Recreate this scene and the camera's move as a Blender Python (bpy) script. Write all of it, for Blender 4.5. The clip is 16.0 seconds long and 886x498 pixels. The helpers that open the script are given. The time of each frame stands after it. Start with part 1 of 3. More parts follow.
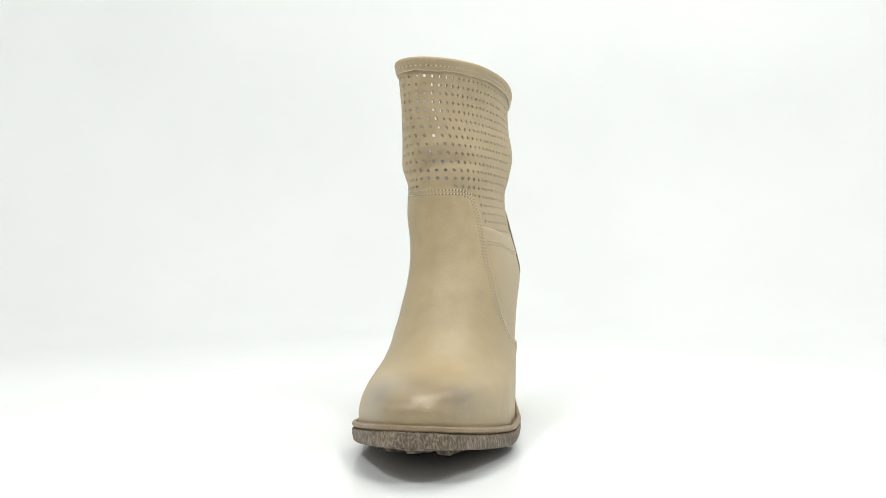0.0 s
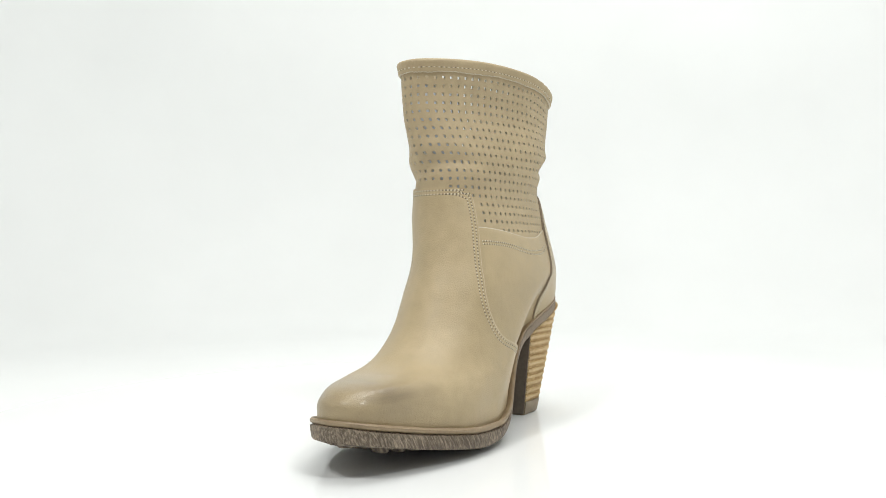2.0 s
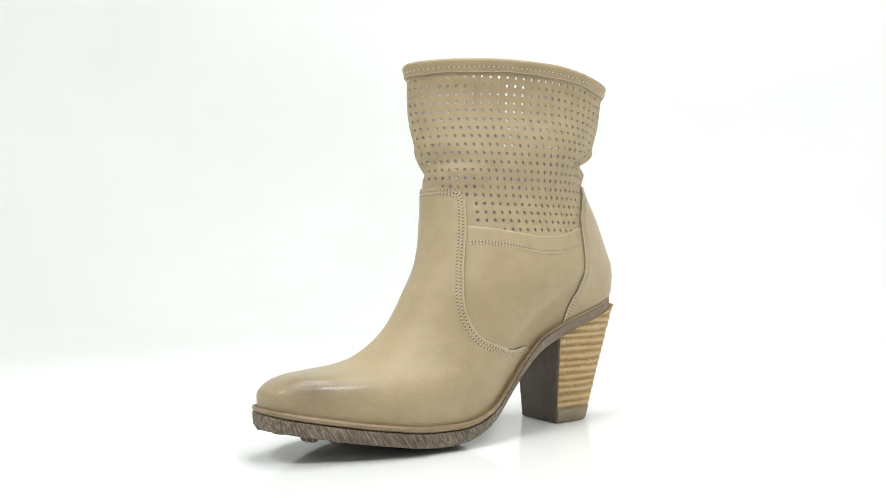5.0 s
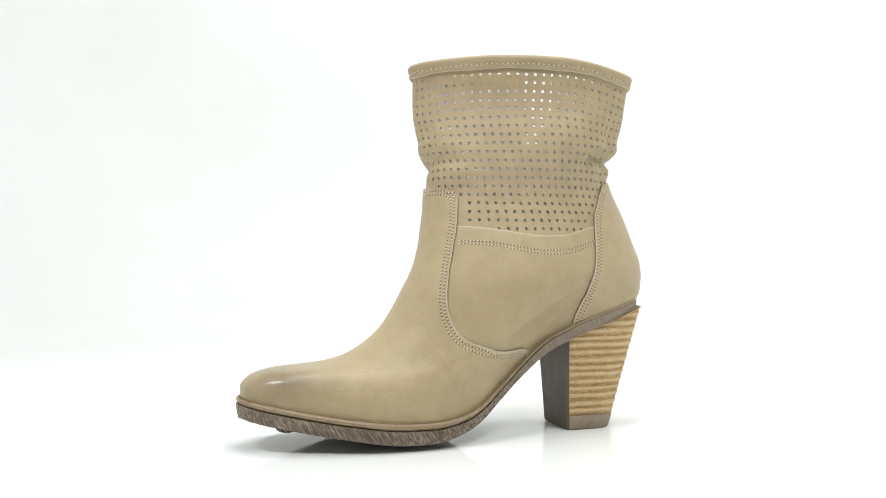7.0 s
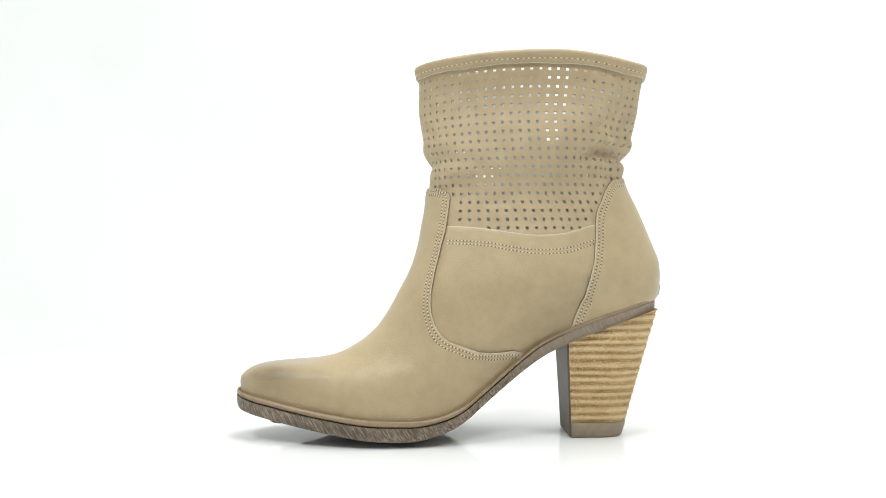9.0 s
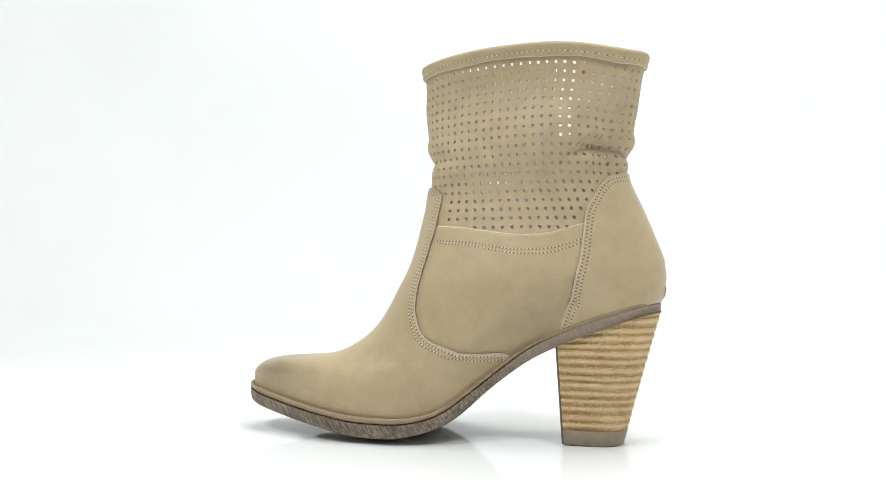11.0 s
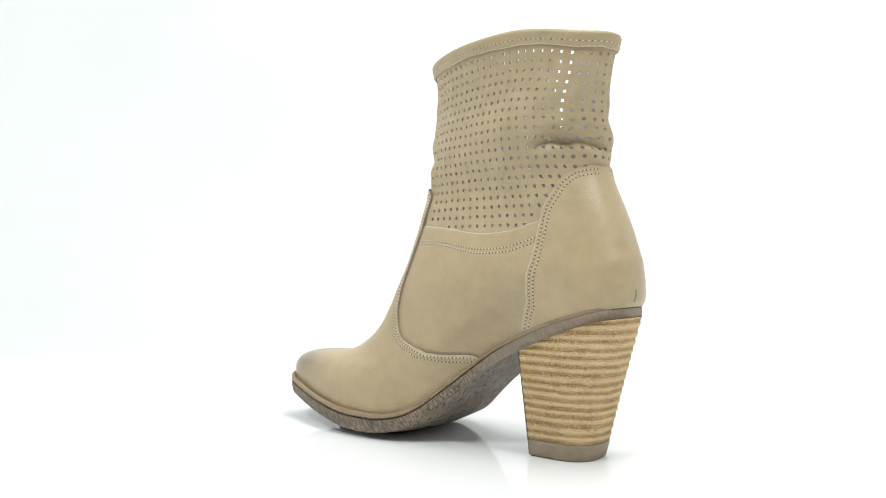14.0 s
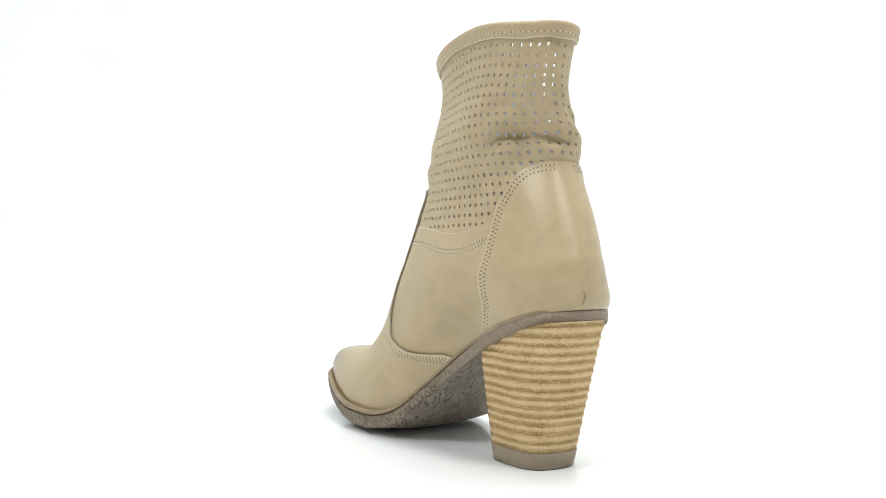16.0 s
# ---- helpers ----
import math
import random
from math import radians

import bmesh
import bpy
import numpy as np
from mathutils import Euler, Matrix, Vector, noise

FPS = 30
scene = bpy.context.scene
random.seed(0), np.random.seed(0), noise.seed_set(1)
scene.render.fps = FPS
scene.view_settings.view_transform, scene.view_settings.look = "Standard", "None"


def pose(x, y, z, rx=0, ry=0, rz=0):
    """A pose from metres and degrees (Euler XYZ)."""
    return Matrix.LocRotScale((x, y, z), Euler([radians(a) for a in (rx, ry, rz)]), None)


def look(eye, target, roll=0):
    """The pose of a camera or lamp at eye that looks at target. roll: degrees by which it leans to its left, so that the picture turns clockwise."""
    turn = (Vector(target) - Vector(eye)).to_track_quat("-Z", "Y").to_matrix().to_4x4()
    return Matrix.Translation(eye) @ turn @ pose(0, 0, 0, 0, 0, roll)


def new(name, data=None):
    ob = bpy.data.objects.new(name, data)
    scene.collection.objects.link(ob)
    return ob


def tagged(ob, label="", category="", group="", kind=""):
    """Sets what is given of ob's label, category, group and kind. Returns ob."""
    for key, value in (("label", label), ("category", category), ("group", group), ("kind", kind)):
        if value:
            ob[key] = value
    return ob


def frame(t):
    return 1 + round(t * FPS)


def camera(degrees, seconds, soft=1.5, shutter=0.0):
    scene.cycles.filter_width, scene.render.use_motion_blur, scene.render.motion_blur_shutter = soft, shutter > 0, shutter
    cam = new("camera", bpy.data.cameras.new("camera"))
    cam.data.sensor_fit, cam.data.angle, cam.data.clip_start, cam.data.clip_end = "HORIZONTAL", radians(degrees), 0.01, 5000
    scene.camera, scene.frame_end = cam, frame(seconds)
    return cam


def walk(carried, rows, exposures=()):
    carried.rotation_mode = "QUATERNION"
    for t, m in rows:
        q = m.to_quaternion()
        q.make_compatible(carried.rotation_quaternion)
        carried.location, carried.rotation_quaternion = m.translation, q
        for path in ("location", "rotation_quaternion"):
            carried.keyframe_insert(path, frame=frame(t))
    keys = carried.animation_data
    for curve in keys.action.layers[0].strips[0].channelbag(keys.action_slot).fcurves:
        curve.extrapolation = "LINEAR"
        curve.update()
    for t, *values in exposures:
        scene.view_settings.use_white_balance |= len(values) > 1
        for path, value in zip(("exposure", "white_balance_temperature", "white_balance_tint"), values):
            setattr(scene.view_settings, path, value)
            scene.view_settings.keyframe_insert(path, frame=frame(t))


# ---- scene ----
# ================= camera =================
UNIT = 0.48          # metres per unit of the boot's plan
BASE = 0.2085        # the floor below the camera's level, in those units
cam = camera(56.56, 16.0, soft=0.7)
EYE = Vector((-0.0032, -UNIT, UNIT * BASE))
AIM = EYE + Vector((0, math.cos(radians(0.757)), math.sin(radians(0.757))))
walk(cam, [(0, look(EYE, AIM)), (16, look(EYE, AIM))], exposures=[
    (0, -0.02, 6570, 10), (3.0, -0.02, 6565, 10), (3.8, 0.04, 6560, 10), (6.5, 0.10, 6510, 10), (8.5, 0.20, 6480, 10), (11, 0.12, 6420, 10),
    (12.5, 0.05, 6390, 10), (14.5, 0.23, 6400, 10), (16, 0.26, 6400, 10)])

# ================= light =================
world = bpy.data.worlds.new("studio")
scene.world = world
world.use_nodes = True
world.node_tree.nodes["Background"].inputs[0].default_value = (0.99, 1.0, 0.995, 1)
world.node_tree.nodes["Background"].inputs[1].default_value = 0.10


def softbox(eye, target, w, h, watts):
    lamp = bpy.data.lights.new("softbox", "AREA")
    lamp.shape, lamp.size, lamp.size_y, lamp.energy = "RECTANGLE", w, h, watts
    lamp.color = (0.982, 1.0, 0.985)
    ob = new("softbox", lamp)
    ob.matrix_world = look(eye, target)
    return ob


# two key boxes in front, one above the turntable, two more added only to brighten the middle of the backdrop
softbox((-0.54, -0.64, 1.18), (0, 0, 0.1), 0.24, 0.24, 6.2)
softbox((0.50, -0.67, 1.18), (0, 0, 0.1), 0.24, 0.24, 6.0)
softbox((0.05, 0.02, 0.95), (0.05, 0.02, 0), 0.50, 0.42, 4.0)
softbox((0.02, 0.45, 1.15), (0.05, 1.12, 0.45), 0.4, 0.4, 2.2)
softbox((0.45, 0.45, 1.15), (0.38, 1.12, 0.45), 0.4, 0.4, 2.2)


# ================= materials =================
def material(name, rough=0.5, metal=0.0):
    m = bpy.data.materials.new(name)
    m.use_nodes = True
    b = m.node_tree.nodes["Principled BSDF"]
    b.inputs["Roughness"].default_value, b.inputs["Metallic"].default_value = rough, metal
    return m, m.node_tree, b


def add(nt, kind, links=(), **values):
    n = nt.nodes.new(kind)
    for k, v in values.items():
        if k.startswith("in_"):
            n.inputs[int(k[3:])].default_value = v
        else:
            setattr(n, k, v)
    for i, s in links:
        nt.links.new(s, n.inputs[i])
    return n


def coords(nt, scale=(1, 1, 1), turn=(0, 0, 0)):
    tc = add(nt, "ShaderNodeTexCoord")
    mp = add(nt, "ShaderNodeMapping", [(0, tc.outputs["Object"])])
    mp.inputs["Scale"].default_value, mp.inputs["Rotation"].default_value = scale, turn
    return mp.outputs[0]


def noise_tex(nt, vec, scale, detail=4.0, rough=0.55):
    n = add(nt, "ShaderNodeTexNoise", [(0, vec)])
    n.inputs["Scale"].default_value, n.inputs["Detail"].default_value, n.inputs["Roughness"].default_value = scale, detail, rough
    return n.outputs[0]


def ramp(nt, fac, stops):
    r = add(nt, "ShaderNodeValToRGB", [(0, fac)])
    e = r.color_ramp.elements
    while len(e) < len(stops):
        e.new(0.5)
    for el, (pos, col) in zip(e, stops):
        el.position, el.color = pos, (*col, 1) if len(col) == 3 else col
    return r.outputs[0]


def mix(nt, fac, a, b, blend="MIX"):
    m = add(nt, "ShaderNodeMix", data_type="RGBA", blend_type=blend)
    for i, v in ((0, fac), (6, a), (7, b)):
        if hasattr(v, "is_output"):
            nt.links.new(v, m.inputs[i])
        else:
            m.inputs[i].default_value = v if i == 0 else (*v, 1)
    return m.outputs[2]


def calc(nt, op, a, b=0.0, clamp=False):
    m = add(nt, "ShaderNodeMath", operation=op, use_clamp=clamp)
    for i, v in ((0, a), (1, b)):
        if hasattr(v, "is_output"):
            nt.links.new(v, m.inputs[i])
        else:
            m.inputs[i].default_value = v
    return m.outputs[0]


def bump(nt, bsdf, height, dist, strength=1.0):
    b = add(nt, "ShaderNodeBump")
    b.inputs["Strength"].default_value, b.inputs["Distance"].default_value = strength, dist
    nt.links.new(height, b.inputs["Height"])
    nt.links.new(b.outputs[0], bsdf.inputs["Normal"])


def leather(name, toe=False, tone=(1.0, 1.0, 1.0), matt=0.0, polish=0.0):
    m, nt, b = material(name, 0.5)
    v = coords(nt)
    big = noise_tex(nt, v, 20, 3)
    mid = noise_tex(nt, v, 130, 4)
    fine = noise_tex(nt, v, 1300, 3)
    col = ramp(nt, big, [(0.3, (0.408, 0.315, 0.180)), (0.7, (0.518, 0.405, 0.243))])
    col = mix(nt, 0.4, col, ramp(nt, mid, [(0.3, (0.378, 0.293, 0.165)), (0.7, (0.528, 0.414, 0.242))]))
    col = mix(nt, 0.10, col, ramp(nt, fine, [(0.32, (0.30, 0.232, 0.132)), (0.68, (0.54, 0.43, 0.255))]))
    if tone != (1.0, 1.0, 1.0):
        col = mix(nt, 1.0, col, tone, "MULTIPLY")
    rough = ramp(nt, big if polish else mid, [(0.3, (0.38 + matt - polish,) * 3), (0.7, (0.50 + matt - polish,) * 3)])
    if toe:
        # burnished toe cap, rubbed on in streaks
        tc = add(nt, "ShaderNodeTexCoord")
        sep = add(nt, "ShaderNodeSeparateXYZ", [(0, tc.outputs["Object"])])
        x, y, z = sep.outputs
        streak = noise_tex(nt, coords(nt, (30, 90, 260)), 1.0, 5, 0.6)
        cloud = noise_tex(nt, v, 45, 3)
        along = calc(nt, "SUBTRACT", 1.0, calc(nt, "ABSOLUTE", calc(nt, "DIVIDE", calc(nt, "ADD", x, 0.098), 0.036)), True)
        high = calc(nt, "SUBTRACT", 1.0, calc(nt, "ABSOLUTE", calc(nt, "DIVIDE", calc(nt, "SUBTRACT", z, 0.0368), 0.0135)), True)
        mask = calc(nt, "MULTIPLY", calc(nt, "MULTIPLY", along, high), calc(nt, "ADD", 0.55, calc(nt, "MULTIPLY", cloud, 0.6)))
        mask = calc(nt, "MULTIPLY", calc(nt, "MULTIPLY", mask, calc(nt, "ADD", 0.45, streak)), 0.85, True)
        nt.links.new(calc(nt, "MULTIPLY", mask, 0.5, True), b.inputs["Coat Weight"])
        b.inputs["Coat Roughness"].default_value = 0.16
        col = mix(nt, calc(nt, "MULTIPLY", mask, 1.05, True), col, (.15, .112, .070))
        rough = mix(nt, mask, rough, (0.24, 0.24, 0.24))
    nt.links.new(col, b.inputs["Base Color"])
    nt.links.new(rough, b.inputs["Roughness"])
    pores = add(nt, "ShaderNodeTexVoronoi", [(0, v)])
    pores.inputs["Scale"].default_value = 1500
    h = calc(nt, "ADD", calc(nt, "MULTIPLY", pores.outputs[0], 0.25), calc(nt, "ADD", calc(nt, "MULTIPLY", mid, 0.15 if polish else 0.6), calc(nt, "MULTIPLY", fine, 0.35)))
    if matt:
        h = calc(nt, "ADD", h, calc(nt, "MULTIPLY", noise_tex(nt, v, 38, 3), 2.2))
    bump(nt, b, h, 0.0008, 0.3 if polish else 0.42)
    return m


def plain(name, a, c, scale, rough, dist=0.0003, stretch=(1, 1, 1), turn=(0, 0, 0), strength=0.6):
    m, nt, b = material(name, rough)
    v = coords(nt, stretch, turn)
    n1, n2 = noise_tex(nt, v, scale, 5, 0.65), noise_tex(nt, v, scale * 7, 3)
    f = calc(nt, "ADD", calc(nt, "MULTIPLY", n1, 0.65), calc(nt, "MULTIPLY", n2, 0.35))
    nt.links.new(ramp(nt, f, [(0.36, a), (0.64, c)]), b.inputs["Base Color"])
    bump(nt, b, f, dist, strength)
    return m


LEATHER = leather("tan_leather")
TOE_LEATHER = leather("burnished_leather", True)
COUNTER_LEATHER = leather("polished_leather", polish=0.11)
SHAFT_LEATHER = leather("soft_shaft_leather", tone=(0.995, 0.995, 1.02), matt=0.12)
RAW_EDGE = plain("raw_leather_edge", (0.50, 0.44, 0.33), (0.66, 0.60, 0.48), 400, 0.9)
# Dark colour paints the shade in panel seam gaps; the heel tuck shares it.
DARK_EDGE = plain("dark_gap_shade", (0.18, 0.143, 0.105), (0.36, 0.29, 0.21), 700, 0.9)
WORN_EDGE = plain("worn_leather_rim", (0.46, 0.375, 0.24), (0.62, 0.53, 0.37), 500, 0.7)
LINING = plain("grey_lining", (0.50, 0.52, 0.56), (0.60, 0.62, 0.66), 300, 0.9)
THREAD = plain("beige_thread", (0.60, 0.54, 0.41), (0.76, 0.70, 0.56), 900, 0.8)
NEEDLE = plain("needle_hole", (0.13, 0.108, 0.08), (0.22, 0.183, 0.135), 600, 0.95)
WELT = plain("tan_welt_rubber", (0.25, 0.178, 0.103), (0.335, 0.248, 0.150), 120, 0.5)
CAP = plain("taupe_rubber", (0.27, 0.212, 0.145), (0.34, 0.272, 0.19), 200, 0.6)
BREAST = plain("dark_brown_board", (0.095, 0.072, 0.050), (0.15, 0.118, 0.088), 60, 0.55)


def sole_rubber(name, k=1.0, size=900, lo=0.38, hi=0.64):
    # brushed brown rubber: pale slanted scratches on a dark ground
    m, nt, b = material(name, 0.7)
    v = add(nt, "ShaderNodeMapping", [(0, coords(nt, (1, 1, 1), (0, radians(32), 0)))])
    v.inputs["Scale"].default_value = (1, 0.9, 0.13)
    n = noise_tex(nt, v.outputs[0], size, 2, 0.6)
    big = noise_tex(nt, coords(nt), 70, 3)
    f = calc(nt, "ADD", calc(nt, "MULTIPLY", n, 0.75), calc(nt, "MULTIPLY", big, 0.25))
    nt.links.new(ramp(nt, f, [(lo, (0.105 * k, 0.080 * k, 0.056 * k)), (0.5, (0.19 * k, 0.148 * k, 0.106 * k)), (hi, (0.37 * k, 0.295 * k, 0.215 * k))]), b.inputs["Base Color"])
    x = add(nt, "ShaderNodeSeparateXYZ", [(0, coords(nt))]).outputs[0]
    smooth_part = calc(nt, "MULTIPLY", calc(nt, "SUBTRACT", x, 0.030), 40.0, True)
    worn = ramp(nt, f, [(0.34, (0.215, 0.168, 0.122)), (0.66, (0.31, 0.246, 0.182))])
    nt.links.new(mix(nt, smooth_part, b.inputs["Base Color"].links[0].from_socket, worn), b.inputs["Base Color"])
    bump(nt, b, f, 0.0008, 0.8)
    return m


SOLE = sole_rubber("brushed_sole_rubber", 1.0, 1250)
# darker copy of SOLE: contact shade under the forefoot put into its colour
SOLE_UNDER = sole_rubber("contact_shade_sole_rubber", 0.60, 300, 0.44, 0.57)


def shank_rubber():
    # taupe rubber moulded with short dark dashes
    m, nt, b = material("dashed_shank_rubber", 0.65)
    cells = add(nt, "ShaderNodeTexVoronoi", [(0, coords(nt, (260, 760, 0.0), (0, 0, radians(8))))])
    cells.inputs["Scale"].default_value = 1.0
    dash = ramp(nt, cells.outputs[0], [(0.26, (1, 1, 1)), (0.40, (0, 0, 0))])
    cloud, fine = noise_tex(nt, coords(nt), 75, 4), noise_tex(nt, coords(nt, (1, 5, 1)), 350, 3)
    base = mix(nt, 0.5, ramp(nt, cloud, [(0.34, (0.16, 0.13, 0.10)), (0.62, (0.33, 0.275, 0.21))]), ramp(nt, fine, [(0.36, (0.19, 0.155, 0.12)), (0.62, (0.35, 0.295, 0.225))]))
    keep = calc(nt, "MULTIPLY", dash, ramp(nt, cloud, [(0.36, (0.35,) * 3), (0.5, (1, 1, 1))]))
    nt.links.new(mix(nt, keep, base, (0.055, 0.042, 0.032)), b.inputs["Base Color"])
    bump(nt, b, calc(nt, "SUBTRACT", fine, dash), 0.0006, 0.8)
    return m


SHANK = shank_rubber()


def stack_leather(name, stops, rough):
    m, nt, b = material(name, rough)
    info = add(nt, "ShaderNodeObjectInfo")
    off = add(nt, "ShaderNodeCombineXYZ", [(0, calc(nt, "MULTIPLY", info.outputs["Random"], 3.0))])
    base = add(nt, "ShaderNodeVectorMath", [(0, coords(nt)), (1, off.outputs[0])], operation="ADD").outputs[0]
    n = noise_tex(nt, base, 1250, 4, 0.8)
    big = noise_tex(nt, base, 90, 3)
    f = calc(nt, "ADD", calc(nt, "MULTIPLY", n, 0.8), calc(nt, "MULTIPLY", big, 0.2))
    f = calc(nt, "ADD", f, calc(nt, "MULTIPLY", calc(nt, "SUBTRACT", info.outputs["Random"], 0.5), 0.025))
    nt.links.new(ramp(nt, f, stops), b.inputs["Base Color"])
    bump(nt, b, f, 0.0009, 0.8)
    return m


STACK = stack_leather("stacked_leather", [(0.38, (0.22, 0.125, 0.045)), (0.5, (0.45, 0.29, 0.12)), (0.61, (0.70, 0.50, 0.25))], 0.85)
STACK_SIDE = stack_leather("stacked_leather_side", [(0.37, (0.33, 0.205, 0.082)), (0.48, (0.56, 0.385, 0.185)), (0.6, (0.74, 0.55, 0.30))], 0.8)
STACK_LIP = stack_leather("stacked_leather_edge", [(0.36, (0.48, 0.32, 0.15)), (0.48, (0.65, 0.475, 0.255)), (0.6, (0.77, 0.60, 0.36))], 0.7)


def white_gloss():
    m, nt, b = material("white_gloss_acrylic", 0.05)
    b.inputs["IOR"].default_value = 1.2
    n = noise_tex(nt, coords(nt), 6, 2)
    nt.links.new(ramp(nt, n, [(0.3, (0.85, 0.86, 0.858)), (0.7, (0.875, 0.885, 0.883))]), b.inputs["Base Color"])
    nt.links.new(ramp(nt, noise_tex(nt, coords(nt), 30, 3), [(0.3, (0.03,) * 3), (0.7, (0.06,) * 3)]), b.inputs["Roughness"])
    return m


def backdrop_paper():
    m, nt, b = material("white_backdrop", 0.9)
    n = noise_tex(nt, coords(nt), 3, 3)
    nt.links.new(ramp(nt, n, [(0.3, (0.80, 0.812, 0.806)), (0.7, (0.84, 0.852, 0.846))]), b.inputs["Base Color"])
    return m


# pale so that the unseen room shell throws fill light onto the boot
ROOM = plain("fill_room_pale_grey", (0.73, 0.73, 0.725), (0.77, 0.77, 0.765), 4, 0.8)
ACRYLIC = white_gloss()
PAPER = backdrop_paper()


# ================= mesh helpers =================
def obj(name, verts, faces, mats, parent=None, label="", slots=None, smooth=True):
    me = bpy.data.meshes.new(name)
    me.from_pydata([tuple(map(float, v)) for v in verts], [], faces)
    for m in mats if isinstance(mats, (list, tuple)) else [mats]:
        me.materials.append(m)
    if slots is not None:
        me.polygons.foreach_set("material_index", slots)
    me.polygons.foreach_set("use_smooth", [smooth] * len(me.polygons))
    me.update()
    ob = new(name, me)
    if parent:
        ob.parent = parent
    if label:
        tagged(ob, label)
    return ob


def grid_faces(rows, cols, wrap=False, start=0):
    out = []
    for j in range(rows - 1):
        for i in range(cols if wrap else cols - 1):
            k = (i + 1) % cols
            out.append((start + j * cols + i, start + j * cols + k, start + (j + 1) * cols + k, start + (j + 1) * cols + i))
    return out


def spline(xs, ys):
    """A smooth curve y(x) through a few knots."""
    xs, ys = np.array(xs, float), np.array(ys, float)
    d = np.diff(ys) / np.diff(xs)
    m = np.concatenate(([d[0]], (d[:-1] + d[1:]) / 2, [d[-1]]))
    flat = np.concatenate(([False], d[:-1] * d[1:] <= 0, [False]))
    m = np.where(flat, 0, m)

    def at(x):
        x = np.clip(np.asarray(x, float), xs[0], xs[-1])
        i = np.clip(np.searchsorted(xs, x) - 1, 0, len(xs) - 2)
        h = xs[i + 1] - xs[i]
        t = (x - xs[i]) / h
        return ((2 * t**3 - 3 * t**2 + 1) * ys[i] + (t**3 - 2 * t**2 + t) * h * m[i]
                + (3 * t**2 - 2 * t**3) * ys[i + 1] + (t**3 - t**2) * h * m[i + 1])
    return at


def step(a, b, x):
    t = np.clip((np.asarray(x, float) - a) / (b - a), 0, 1)
    return t * t * (3 - 2 * t)


def metres(p):
    p = np.asarray(p, float)
    return (p + np.array([0, 0, BASE])) * UNIT


# ================= the studio =================
def studio():
    # white sweep: floor, curve and back wall as one sheet, open towards the room
    n, prof = 96, []
    for r in (0.0, 0.3, 0.6, 0.75):
        prof.append((r, -0.012))
    for k in range(1, 13):
        a = k / 12 * math.pi / 2
        prof.append((0.75 + 0.4 * math.sin(a), -0.012 + 0.4 * (1 - math.cos(a))))
    prof.append((1.15, 1.5))
    arc = [radians(-28 + 236 * i / (n - 1)) for i in range(n)]
    verts = [(r * math.cos(p), r * math.sin(p), z) for r, z in prof for p in arc]
    m = len(verts)
    verts += [(x * 1.003, y * 1.003, z - 0.002) for x, y, z in verts]
    faces = grid_faces(len(prof), n)
    faces += [f[::-1] for f in grid_faces(len(prof), n, start=m)]
    tagged(obj("backdrop", verts, faces, PAPER), "seamless white paper backdrop behind the turntable", "backdrop", kind="structure")
    # added room shell behind and above the camera, out of view; bounces fill light
    w, back, front, low, high, t = 2.0, 1.7, -2.2, -0.016, 2.4, 0.1
    slabs = (("floor", (-w, front, low - t), (w, back, low), "unseen pale grey floor of the added room shell"),
             ("ceiling", (-w, front, high), (w, back, high + t), "unseen pale grey ceiling of the added room shell"),
             ("wall_north", (-w, back, low), (w, back + t, high), "unseen plain pale grey wall of the added room shell"),
             ("wall_south", (-w, front - t, low), (w, front, high), "unseen plain pale grey wall of the added room shell"),
             ("wall_east", (w, front, low), (w + t, back, high), "unseen plain pale grey wall of the added room shell"),
             ("wall_west", (-w - t, front, low), (-w, back, high), "unseen plain pale grey wall of the added room shell"))
    for name, p, q, label in slabs:
        vs = [(x, y, z) for z in (p[2], q[2]) for x, y in ((p[0], p[1]), (q[0], p[1]), (q[0], q[1]), (p[0], q[1]))]
        fs = [(3, 2, 1, 0), (4, 5, 6, 7), (0, 1, 5, 4), (1, 2, 6, 5), (2, 3, 7, 6), (3, 0, 4, 7)]
        tagged(obj(name, vs, fs, ROOM, smooth=False), label, "wall" if "wall" in name else name, kind="structure")


def turntable():
    # gloss disc, set a little off its pivot
    r0, edge = 0.318, 0.012
    prof = [(0.0, 0.0), (0.15, 0.0), (0.28, 0.0), (r0 - 0.002, 0.0), (r0, -0.002), (r0, -edge), (0.0, -edge)]
    n = 160
    verts = [(0.040 + r * math.cos(2 * math.pi * i / n), r * math.sin(2 * math.pi * i / n), z) for r, z in prof for i in range(n)]
    ob = obj("turntable", verts, grid_faces(len(prof), n, True), ACRYLIC, smooth=False)
    return tagged(ob, "round glossy white acrylic turntable under the boot", "turntable")


studio()
disc = turntable()

# ================= the boot's form =================
# the toe points to -x, the outer side of the boot to -y; plan units, level 0 at the camera's height
RINGS = list(range(0, 19))
FX = spline(RINGS, [-.2455, -.2460, -.2365, -.2190, -.196, -.160, -.1316, -.105, -.089, -.078, -.0645, -.0496, -.042, -.037, -.0333, -.029, -.0265, -.0245, -.0235])
FZ = spline(RINGS, [-.1570, -.1405, -.1292, -.1231, -.1208, -.1185, -.1120, -.0976, -.0835, -.0674, -.0472, -.0202, 0, .02, .041, .06, .075, .09, .105])
BX = spline(RINGS, [.2490, .252, .2535, .254, .254, .2545, .254, .253, .252, .2495, .246, .241, .237, .233, .226, .222, .216, .211, .2095])
BZ = spline(RINGS, [-.047, -.042, -.036, -.031, -.026, -.020, -.013, -.004, .002, .010, .020, .033, .043, .052, .065, .075, .088, .100, .112])
